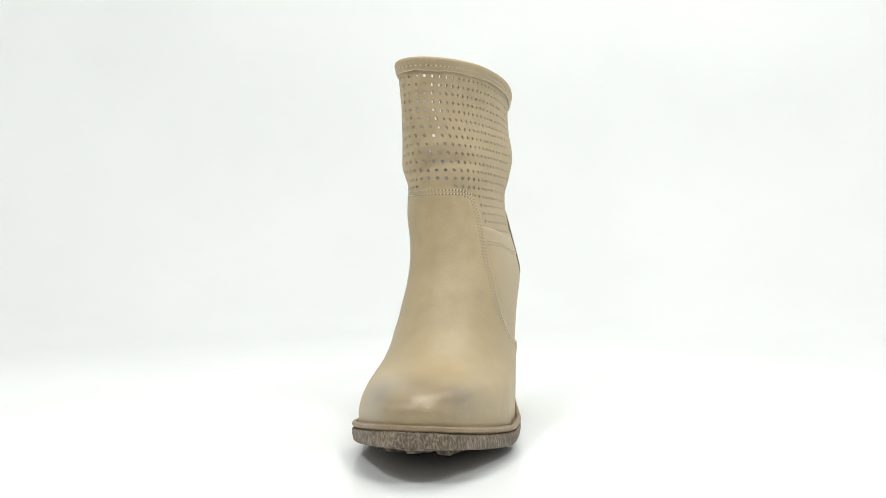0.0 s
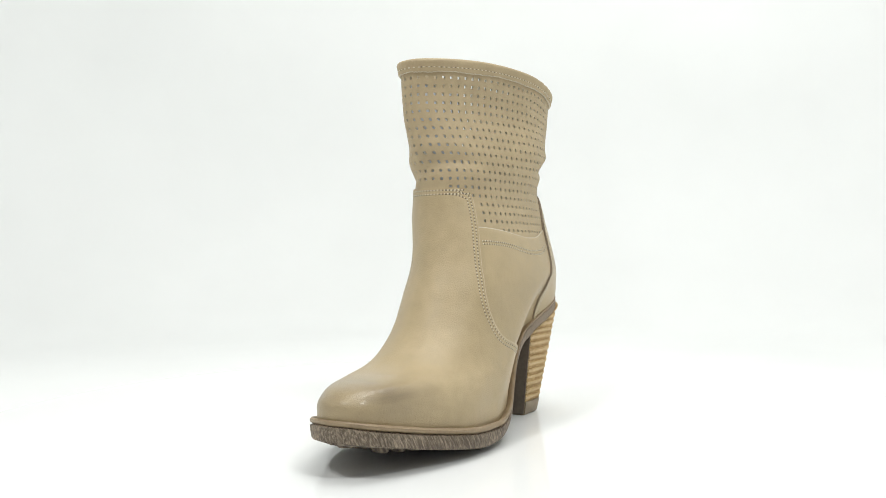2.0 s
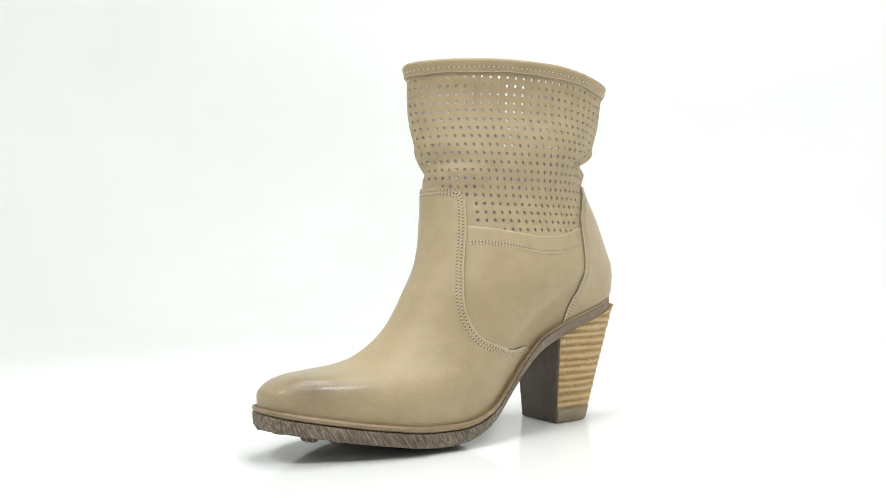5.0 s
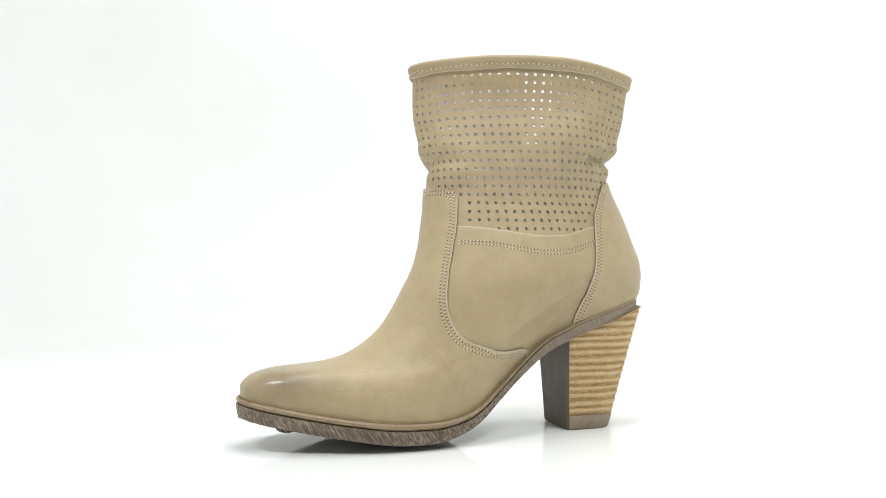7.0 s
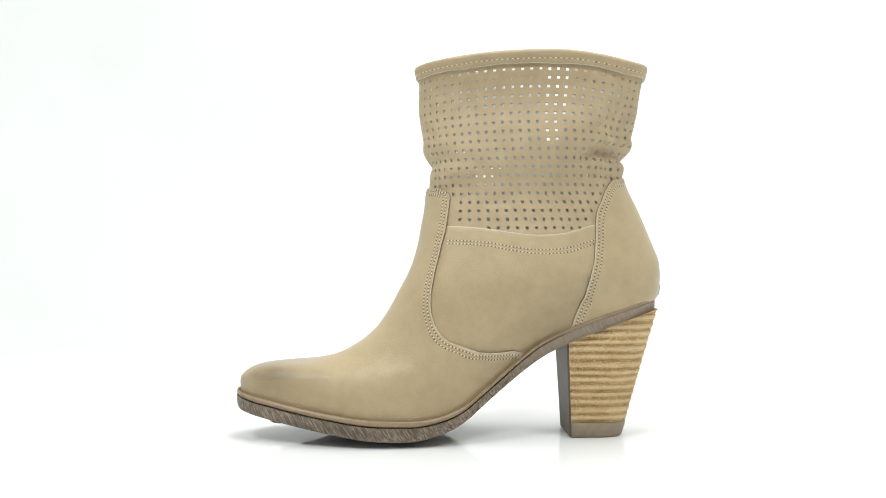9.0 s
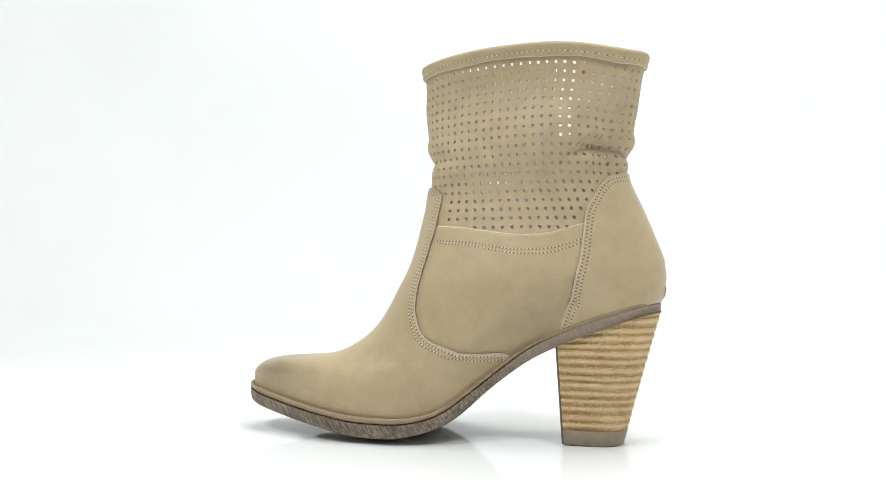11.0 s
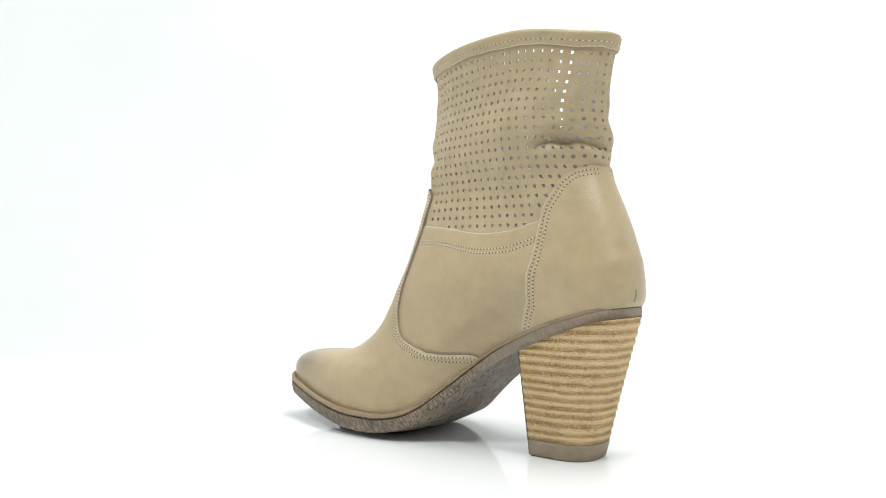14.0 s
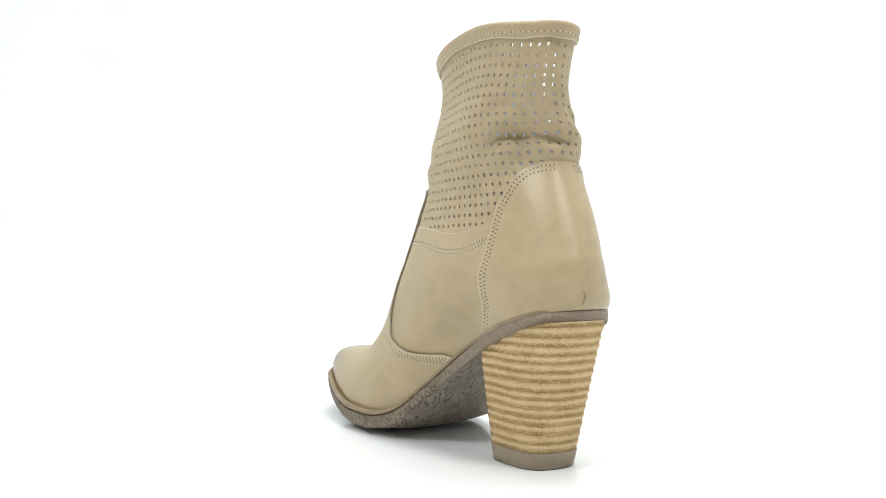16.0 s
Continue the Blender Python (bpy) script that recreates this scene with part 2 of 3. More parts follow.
LEVEL = [-.06, -.04, -.02, 0, .02, .04, .06, .075, .09, .105, .12, .14, .16, .18, .20, .22, .25]
EL_CX = spline(LEVEL, [.092, .0964, .1018, .1041, .104, .1023, .0999, .0971, .0948, .0929, .0929, .0937, .0943, .0952, .0971, .0985, .0985])
EL_CY = spline(LEVEL, [-.0064, -.0064, -.0063, -.0044, -.0017, .0011, .0035, .0051, .0063, .0066, .0075, .0065, .0055, .0055, .0062, .0068, .0068])
EL_A = spline(LEVEL, [.160, .1569, .1514, .1455, .14, .1347, .1287, .1244, .1201, .1174, .1187, .1223, .1271, .1321, .1353, .1374, .1385])
EL_B = spline(LEVEL, [.072, .0711, .07, .0672, .0644, .0616, .0595, .0581, .0581, .0590, .0585, .0565, .0530, .0485, .0475, .0497, .0512])
EL_PH = spline(LEVEL, [0, 0, 0, 0, -.005, -.02, -.037, -.05, -.06, -.075, -.11, -.16, -.205, -.225, -.225, -.218, -.218])
FEATHER = spline([-.2476, -.2412, -.2249, -.1936, -.162, -.1302, -.0983, -.0661, -.0337, -.0011, .0185, .0317, .0515, .0834, .1048, .1417, .1722, .2131, .2337, .256],
                 [-.1530, -.1547, -.1583, -.1645, -.1703, -.1752, -.1794, -.1812, -.1808, -.1742, -.1645, -.1543, -.1386, -.1127, -.0972, -.0784, -.0661, -.0531, -.0472, -.044])
N_EL = 2.2


def _outline(xs, ys):
    xs = np.array(xs)
    xi = 2 * (xs + .2476) / (.249 + .2476) - 1
    ang = np.arccos(np.clip(-np.sign(xi) * np.abs(xi) ** (N_EL / 2), -1, 1))
    return spline(ang, ys)


OUT_X = [-.2476, -.242, -.225, -.20, -.17, -.13, -.09, -.05, -.01, .03, .07, .11, .142, .18, .21, .235, .249]
OUT_LAT = _outline(OUT_X, [-.0125, -.033, -.047, -.057, -.067, -.078, -.084, -.084, -.077, -.064, -.051, -.046, -.0505, -.055, -.051, -.036, -.003])
OUT_MED = _outline(OUT_X, [-.0125, .006, .023, .038, .054, .072, .077, .074, .063, .050, .041, .042, .047, .052, .049, .035, -.003])


CREASE = spline([1.9, 2.1, 2.25, 2.45, 2.8, 3.1, 3.3, 3.6, 4.2], [.110, .122, .1285, .1320, .1305, .1270, .1235, .1220, .1200])


def fold(phi, z):
    """Slouch of the soft shaft: creases round the back, waves on the front."""
    ph = np.mod(phi, 2 * np.pi)
    back = step(1.93, 2.40, ph) * (1 - .75 * step(3.05, 3.60, ph)) * step(4.1, 3.6, ph)
    zc = CREASE(ph)
    d = -.0092 * back * np.exp(-((z - zc + .0045) / .0066) ** 2)
    d += .0048 * back * np.exp(-((z - zc - .0085) / .0085) ** 2)
    d += .0022 * back * np.exp(-((z - zc + .019) / .009) ** 2)
    d += .0045 * np.exp(-((z - .151 - .012 * (ph - 4.0)) / .0055) ** 2) * np.exp(-((ph - 4.0) / .35) ** 2)
    back2 = np.exp(-((ph - 3.75) / 0.5) ** 2)
    d += -.0010 * back2 * np.exp(-((z - .170) / .010) ** 2)
    d += .0055 * np.exp(-((ph - 3.35) / .36) ** 2) * np.exp(-((z - .162) / .030) ** 2)
    d += .0040 * np.exp(-((ph - .72) / .30) ** 2) * np.exp(-((z - .100) / .022) ** 2)
    d += .0085 * back2 * np.exp(-((z - .121) / .017) ** 2)
    d += .0110 * np.exp(-((ph - 1.95) / .40) ** 2) * np.exp(-((z - .135) / .036) ** 2)
    d += -.0080 * np.exp(-((ph - 2.62) / .20) ** 2) * np.exp(-((z - .128) / .042) ** 2)
    front = np.exp(-(np.minimum(ph, 2 * np.pi - ph) / 0.9) ** 2)
    d += -.0045 * front * np.exp(-((z - .106 - .012 * np.sin(ph * 2 + .6)) / .007) ** 2)
    d += .0034 * front * np.exp(-((z - .126 - .012 * np.sin(ph * 2 + .6)) / .009) ** 2)
    d += .0040 * np.exp(-((np.mod(ph + np.pi, 2 * np.pi) - np.pi + .12) / .25) ** 2) * np.exp(-((z - .150) / .03) ** 2)
    d += .0045 * np.exp(-((np.minimum(ph, 2 * np.pi - ph) - .75) / .30) ** 2) * step(.085, .05, z)
    d += -.0040 * np.exp(-((z - .150 + .05 * (ph - 3.4)) / .007) ** 2) * np.exp(-((ph - 3.55) / .22) ** 2)
    d += .0012 * np.sin(3 * ph + 40 * z) * step(.06, .12, z) * step(.235, .19, z)
    return d


def ellipse(phi, z):
    c, s = np.cos(phi), np.sin(phi)
    x = -EL_A(z) * np.sign(c) * np.abs(c) ** (2 / N_EL)
    y = -EL_B(z) * np.sign(s) * np.abs(s) ** (2 / N_EL)
    k = 1 + fold(phi, z) / np.maximum(np.hypot(x, y), .03)
    x, y, p = x * k, y * k, EL_PH(z)
    return np.stack([EL_CX(z) + x * np.cos(p) - y * np.sin(p), EL_CY(z) + x * np.sin(p) + y * np.cos(p), z + 0 * x], -1)


def form(phi, v):
    """The upper's surface: phi round the boot from the toe (0) by the outer side to the heel (pi); v from the sole upwards."""
    phi, v = np.broadcast_arrays(np.asarray(phi, float), np.asarray(v, float))
    c, s = np.cos(phi), np.sin(phi)
    xi = -np.sign(c) * np.abs(c) ** (2 / N_EL)
    k = (1 + xi) / 2
    zl = FZ(v) * (1 - k) + BZ(v) * k
    high = ellipse(phi, zl)
    x = FX(v) * (1 - k) + BX(v) * k
    chord = FEATHER(FX(v)) * (1 - k) + FEATHER(BX(v)) * k
    z = zl + (FEATHER(x) - chord) * (1 - step(0, 11, v))
    side = np.arccos(np.clip(c, -1, 1))
    flat = np.where(s >= 0, OUT_LAT(side), OUT_MED(side))
    belly = np.sign(s) * np.abs(s) ** (2 / N_EL)
    cy = EL_CY(z) * 1.0
    dome = cy - EL_B(np.clip(z, -.04, .1)) * belly
    dome = dome * (1 + .07 * np.exp(-((side - .75) / .35) ** 2))
    g = step(0.5, 9.5, v)
    y = flat * (1 - g) + dome * g - .001 * belly * np.sin(np.clip(v / 5, 0, 1) * np.pi)
    low = np.stack([x, y, z], -1)
    w = step(7.5, 12.5, v)[..., None]
    return low * (1 - w) + high * w


def skin(phi, v, off):
    """A point off units outside the form."""
    e = 2e-3
    a, b = form(phi + e, v) - form(phi - e, v), form(phi, v + e * 5) - form(phi, np.maximum(v - e * 5, 0))
    n = np.cross(a, b)
    n /= np.maximum(np.linalg.norm(n, axis=-1, keepdims=True), 1e-12)
    return form(phi, v) - n * SIGN * np.asarray(off)[..., None]


SIGN = 1.0
_t = skin(np.array([1.5]), np.array([8.0]), np.array([.01]))[0] - form(np.array([1.5]), np.array([8.0]))[0]
SIGN = 1.0 if _t[1] < 0 else -1.0


def locate(pts):
    """phi and v of points of the outer side, given by their x and z."""
    ph, vv = np.meshgrid(np.linspace(.01, np.pi - .01, 240), np.linspace(0, 17.8, 240))
    g = form(ph, vv)
    out = []
    for x, z in pts:
        k = np.argmin((g[..., 0] - x) ** 2 + (g[..., 2] - z) ** 2)
        a = np.array([ph.flat[k], vv.flat[k]])
        for _ in range(6):
            f0 = form(a[0], a[1])[[0, 2]] - (x, z)
            j = np.stack([(form(a[0] + 1e-3, a[1])[[0, 2]] - (x, z) - f0) / 1e-3, (form(a[0], a[1] + 1e-3)[[0, 2]] - (x, z) - f0) / 1e-3], 1)
            if abs(np.linalg.det(j)) < 1e-9:
                break
            d = np.clip(np.linalg.solve(j, -f0), -.1, .1)
            a = a + d
            a = np.array([np.clip(a[0], .005, np.pi - .005), np.clip(a[1], 0, 17.9)])
        out.append(a)
    return np.array(out)


# seams of the outer side, x and z
SEAM_V = locate([(.0857, -.1120), (.0457, -.1050), (.0126, -.0968), (-.0104, -.0848), (-.0200, -.0652), (-.0216, -.0390), (-.0170, -.0129), (-.0104, .0133), (-.0039, .0395), (.0000, .0658)])
SEAM_C = locate([(.1405, -.0795), (.1490, -.0530), (.1575, -.0265), (.1640, .0002), (.1671, .0268), (.1692, .0502), (.1740, .0703)])
SEAM_Q = locate([(-.0049, .0385), (.0245, .0372), (.0508, .0341), (.0773, .0303), (.1039, .0284), (.1306, .0304), (.1508, .0358), (.1656, .0398)])
V_TOP, C_TOP = 16.75, 16.85
_o = np.argsort(SEAM_V[:, 1])
SEAM_V = SEAM_V[_o]
SEAM_C = SEAM_C[np.argsort(SEAM_C[:, 1])]
_vy = list(SEAM_V[:, 1]) + [V_TOP]
_vx = list(SEAM_V[:, 0]) + [SEAM_V[-1, 0]]
_cv, _cp = list(SEAM_C[:, 1]), list(SEAM_C[:, 0])
vamp_raw = spline([0] + [a for a in _vy if a > .05], [_vx[0]] + [b for a, b in zip(_vy, _vx) if a > .05])
counter_raw = spline([0] + [a for a in _cv if a > .05] + [C_TOP], [_cp[0]] + [b for a, b in zip(_cv, _cp) if a > .05] + [_cp[-1]])
quarter_v = spline([0.0] + list(SEAM_Q[:, 0]) + [np.pi], [SEAM_Q[0, 1]] + list(SEAM_Q[:, 1]) + [SEAM_Q[-1, 1]])


def corner(v, top, size, power=2.4):
    """1 below, falling to 0 at the top round a rounded corner."""
    t = np.clip((np.asarray(v, float) - (top - size)) / size, 0, 1)
    return (1 - t**power) ** (1 / power)


def vamp_phi(v):
    p = vamp_raw(v)
    return p - (1 - corner(v, V_TOP, 1.15)) * .46


def counter_phi(v):
    p = counter_raw(v)
    return p + (1 - corner(v, C_TOP, 2.9, 2.0)) * (np.pi - p) * .86


# ================= the boot =================
QOFF = -.0017      # the side panels lie under vamp and counter
boot = tagged(new("ankle_boot"), "tan leather ankle boot with perforated shaft and stacked heel", "boot")
THICK = .0010     # leather, in plan units


def panel(name, left, right, rows, cols, label, mats=LEATHER, off=THICK, open_ends=(True, True)):
    """A leather panel between two edges phi(v), with rolled cut edges lying on the layer below."""
    s = np.concatenate(([0], np.linspace(.006, .994, cols - 2), [1]))
    v = np.array(rows)
    lo, hi = left(v)[:, None], right(v)[:, None]
    ph = lo + (hi - lo) * s[None]
    vv = np.repeat(v[:, None], cols, 1)
    o = np.full(ph.shape, off)
    verts = skin(ph, vv, o)
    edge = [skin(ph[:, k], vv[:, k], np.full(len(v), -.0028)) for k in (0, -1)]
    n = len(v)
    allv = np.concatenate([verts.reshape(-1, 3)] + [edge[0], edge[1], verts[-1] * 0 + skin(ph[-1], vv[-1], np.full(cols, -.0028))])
    faces = grid_faces(n, cols)
    rim = cols - 1
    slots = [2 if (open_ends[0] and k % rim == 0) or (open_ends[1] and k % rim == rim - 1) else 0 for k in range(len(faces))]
    b0, b1, b2 = n * cols, n * cols + n, n * cols + 2 * n
    for j in range(n - 1):
        if open_ends[0]:
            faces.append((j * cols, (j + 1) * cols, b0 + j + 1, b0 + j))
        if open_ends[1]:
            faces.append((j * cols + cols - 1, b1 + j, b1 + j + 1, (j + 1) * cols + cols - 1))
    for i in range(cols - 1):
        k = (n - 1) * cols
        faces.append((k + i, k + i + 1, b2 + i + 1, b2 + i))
    # slot 1: edge faces coloured dark as the shade of the seam gap
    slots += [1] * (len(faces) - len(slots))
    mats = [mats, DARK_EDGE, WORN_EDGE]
    ob = obj(name, metres(allv), faces, mats, boot, label, slots)
    ob.data.set_sharp_from_angle(angle=radians(40))
    return ob


def rows_to(top, n, fine):
    a = list(np.linspace(0, top - fine, n))
    return a + [top - fine * (1 - t) ** 2 for t in np.linspace(0, 1, 14)[1:]]


panel("vamp", lambda v: -vamp_phi(v), vamp_phi, rows_to(V_TOP, 90, 1.15), 120, "smooth tan leather vamp with a burnished toe", TOE_LEATHER)
panel("counter", counter_phi, lambda v: 2 * np.pi - counter_phi(v), rows_to(C_TOP, 70, 2.9), 70, "smooth polished tan leather heel counter", COUNTER_LEATHER)
for sign in (1, -1):
    cols, rows = 60, 60
    s, r = np.linspace(0, 1, cols), np.linspace(0, 1, rows)
    ph = np.zeros((rows, cols))
    vv = np.zeros((rows, cols))
    for j in range(rows):
        guess = r[j] * 14.2
        v = np.full(cols, guess)
        for _ in range(4):
            lo, hi = vamp_phi(v) - .10, counter_phi(v) + .06
            p = lo + (hi - lo) * s
            v = r[j] * quarter_v(p)
        ph[j], vv[j] = p, v
    v3 = skin(sign * ph, vv, np.full(ph.shape, QOFF))
    rim_mid = skin(sign * ph[-1], vv[-1] + .07, np.full(cols, QOFF - .0006))
    rim_lo = skin(sign * ph[-1], vv[-1] + .09, np.full(cols, -.0060))
    allv = np.concatenate([v3.reshape(-1, 3), rim_mid, rim_lo])
    faces = grid_faces(rows, cols)
    k = (rows - 1) * cols
    extra = [(k + i, k + i + 1, rows * cols + i + 1, rows * cols + i) for i in range(cols - 1)]
    k += cols
    extra += [(k + i, k + i + 1, k + cols + i + 1, k + cols + i) for i in range(cols - 1)]
    ob = obj("quarter", metres(allv), faces + extra, [LEATHER, RAW_EDGE], boot, "smooth tan leather side panel with a stitched top edge", [0] * len(faces) + [1] * len(extra))
    ob.data.set_sharp_from_angle(angle=radians(40))


# ---- perforated shaft ----
def v_at(phi, z):
    c = np.cos(phi)
    k = (1 - np.sign(c) * abs(c) ** (2 / N_EL)) / 2
    vs = np.linspace(8, 18, 400)
    return float(np.interp(z, FZ(vs) * (1 - k) + BZ(vs) * k, vs))


def shaft_skin(phi, z, off):
    e = 2e-3
    side = np.abs(np.mod(np.asarray(phi) + np.pi, 2 * np.pi) - np.pi)
    lift = .0060 * np.exp(-((side - 1.5) / .75) ** 2) - .0090 * step(1.8, 2.8, side)
    z = z + lift * step(.10, .21, z)
    a = ellipse(phi + e, z) - ellipse(phi - e, z)
    b = ellipse(phi, z + e) - ellipse(phi, z - e)
    n = np.cross(a, b)
    n /= np.maximum(np.linalg.norm(n, axis=-1, keepdims=True), 1e-12)
    out = ellipse(phi, z)
    rad = out - np.stack([EL_CX(z) + 0 * out[..., 0], EL_CY(z) + 0 * out[..., 0], z + 0 * out[..., 0]], -1)
    n *= np.sign((n * rad).sum(-1, keepdims=True) + 1e-12)
    return out + n * np.asarray(off)[..., None]


COLS, PITCH, ROW0, NROW = 59, .0100, .2175, 19
_fine = np.linspace(0, 2 * np.pi, 2001)
_p = ellipse(_fine, np.full(2001, .17))
_len = np.concatenate(([0], np.cumsum(np.linalg.norm(np.diff(_p, axis=0), axis=1))))


def phi_at(c):
    return np.interp(np.mod(c, COLS) / COLS * _len[-1], _len, _fine) + 2 * np.pi * np.floor(np.asarray(c, float) / COLS)


SLIT = 41.35


def slit_half(z):
    """Half the width, in columns, of the opening in the inner side."""
    return 1.75 * float(step(.146, .156, z)) * (.6 + .4 * float(step(.165, .205, z)))


def shaft():
    zs = [ROW0 + PITCH * (.5 - k) for k in range(NROW + 1)]
    zs = [.236] + zs + [.020, .005]
    outer, inner = 0.0, -.0026

    def sink(z):
        # the shaft tucks in under the lower panels
        return -.0006 - .0013 * step(.115, .088, z) - .0012 * step(.060, .036, z)
    hc, hz = .160, .170
    cs = np.array([c + d for c in range(COLS) for d in (0, .5 - hc, .5 + hc)])
    zr = []
    for j in range(len(zs) - 1):
        h = zs[j] - zs[j + 1]
        zr += [zs[j], zs[j] - h * (.5 - hz), zs[j] - h * (.5 + hz)]
    zr = np.array(zr + [zs[-1]])
    nc, nr = len(cs), len(zr)
    cg, zg = np.meshgrid(cs, zr)
    rnd = np.random.RandomState(4)
    cg = cg + np.where(np.arange(nc) % 3 > 0, 1, 0) * rnd.uniform(-.022, .022, cg.shape)
    zg = zg + np.where(np.arange(nr) % 3 > 0, 1, 0)[:, None] * rnd.uniform(-.0003, .0003, zg.shape)
    ph = phi_at(cg)
    top, low = shaft_skin(ph, zg, outer + sink(zg)), shaft_skin(ph, zg, inner + sink(zg))
    verts = list(top.reshape(-1, 3)) + list(low.reshape(-1, 3))
    m, faces, slots = nc * nr, [], []

    def cut(j, i):
        # opening from the rim down the inner side, closing downwards
        return slit_half((zr[j] + zr[min(j + 1, nr - 1)]) / 2) > abs((cs[i % nc] + cs[(i + 1) % nc]) / 2 - SLIT)
    for j in range(nr - 1):
        for i in range(nc):
            k = (i + 1) % nc
            if cut(j, i):
                for side, (a, b) in (((0, -1), (j * nc + i, (j + 1) * nc + i)), ((0, 1), ((j + 1) * nc + k, j * nc + k)), ((1, 0), ((j + 1) * nc + i, (j + 1) * nc + k))):
                    if not cut(j + side[0], i + side[1]):
                        faces.append((a, b, b + m, a + m))
                        slots.append(2)
                continue
            q = (j * nc + i, j * nc + k, (j + 1) * nc + k, (j + 1) * nc + i)
            hole = i % 3 == 1 and j % 3 == 1 and 1 <= j // 3 <= NROW
            if hole:
                pc, zc = float(phi_at(i // 3 + .5)), (zs[j // 3] + zs[j // 3 + 1]) / 2
                v = v_at(pc, zc)
                side = pc if pc <= np.pi else 2 * np.pi - pc
                if 4.0 < pc < 4.85 and zc < .150:
                    hole = False      # plain panel down the inner side
                elif v < V_TOP + .10 and side < float(vamp_phi(min(v + .15, V_TOP))) + .05:
                    hole = False
                elif v < C_TOP + .25 and side > float(counter_phi(min(v + .1, C_TOP))) - .04:
                    hole = False
                elif v < float(quarter_v(side)) + .06:
                    hole = False
            if not hole:
                faces += [q[::-1], tuple(a + m for a in q)]
                slots += [0, 1]
                continue
            o = len(verts)
            verts += [verts[a] for a in q] + [verts[a + m] for a in q]
            for a in range(4):
                b = (a + 1) % 4
                faces.append((o + a, o + 4 + a, o + 4 + b, o + b))
                slots.append(2)
    obj("shaft", metres(np.array(verts)), faces, [SHAFT_LEATHER, LINING, RAW_EDGE], boot, "soft tan leather shaft punched with rows of small square holes, open at its inner side", slots)


shaft()


def collar():
    n = 360
    ph = np.linspace(float(phi_at(SLIT + 1.7)) - 2 * np.pi, float(phi_at(SLIT - 1.7)), n)
    prof = [(.2250, -.0022), (.2238, -.0010), (.2234, .0004), (.2243, .0013), (.2270, .0020), (.2293, .0016), (.2315, .0026), (.2360, .0034), (.2385, .0026), (.2397, .0006), (.2398, -.0022), (.2385, -.0050), (.2330, -.0060), (.2240, -.0058)]
    verts = []
    for z, o in prof:
        wav = (.0006 * np.sin(ph * 9 + 1) + .0005 * np.sin(ph * 61) * np.sin(ph * 37 + 2)) * (z < .2265)
        tuck = .00035 * np.sin(ph * 47 + 3 * np.sin(ph * 5)) * np.clip(np.sin(ph * 3 + 1), 0, 1)
        verts += list(shaft_skin(ph, np.full(n, z) + wav, o + .0010 + tuck))
    rows = len(prof)
    faces = grid_faces(rows, n)
    slots = [1 if k < 3 * (n - 1) else 0 for k in range(len(faces))]
    faces += [tuple(j * n for j in range(rows)), tuple(j * n + n - 1 for j in range(rows))[::-1]]
    slots += [1, 1]
    obj("collar", metres(np.array(verts)), [f[::-1] for f in faces], [SHAFT_LEATHER, RAW_EDGE], boot, "folded leather collar band with a frayed lower edge", slots)


collar()


# ---- stitching ----
def stitches(name, pts, nrm, pitch, label=""):
    """A row of thread stitches along a line, with needle holes between."""
    pts, nrm = np.array(pts), np.array(nrm)
    d = np.concatenate(([0], np.cumsum(np.linalg.norm(np.diff(pts, axis=0), axis=1))))
    count = max(2, int(d[-1] / pitch))
    verts, faces, slots = [], [], []

    def at(t):
        p = np.array([np.interp(t, d, pts[:, k]) for k in range(3)])
        q = np.array([np.interp(t, d, nrm[:, k]) for k in range(3)])
        return p, q / np.linalg.norm(q)
    for k in range(count):
        t0 = (k + .5) * d[-1] / count
        (p, n), (a, _), (b, _) = at(t0), at(max(t0 - pitch * .3, 0)), at(min(t0 + pitch * .3, d[-1]))
        w = b - a
        w = w / max(np.linalg.norm(w), 1e-9)
        u = np.cross(n, w)
        for c, hl, hw, hh, mat in ((p, .30, .0008 / pitch, .0008 / pitch, 0), (at(min(t0 + pitch * .5, d[-1]))[0], .0009 / pitch, .0010 / pitch, .0003 / pitch, 1)):
            o = len(verts)
            hl, hw, hh = hl * pitch, hw * pitch, hh * pitch
            for x, y, z in ((-1, -.5, -1), (-1, .5, -1), (1, .5, -1), (1, -.5, -1), (-.55, -1, .0), (-.55, 1, .0), (.55, 1, .0), (.55, -1, .0), (-.5, 0, 1), (.5, 0, 1)):
                verts.append(c + w * x * hl + u * y * hw + n * z * hh)
            fs = [(4, 8, 5), (5, 8, 9, 6), (6, 9, 7), (7, 9, 8, 4), (0, 4, 5, 1), (1, 5, 6, 2), (2, 6, 7, 3), (3, 7, 4, 0)]
            faces += [tuple(o + i for i in f) for f in fs]
            slots += [mat] * len(fs)
    ob = obj(name, metres(np.array(verts)), faces, [THREAD, NEEDLE], boot, label, slots)
    ob["kind"] = "stuff"
    return ob


def on_skin(phi, v, off):
    p = skin(phi, v, np.full(len(phi), off))
    q = skin(phi, v, np.full(len(phi), off + .01))
    return p, q - p


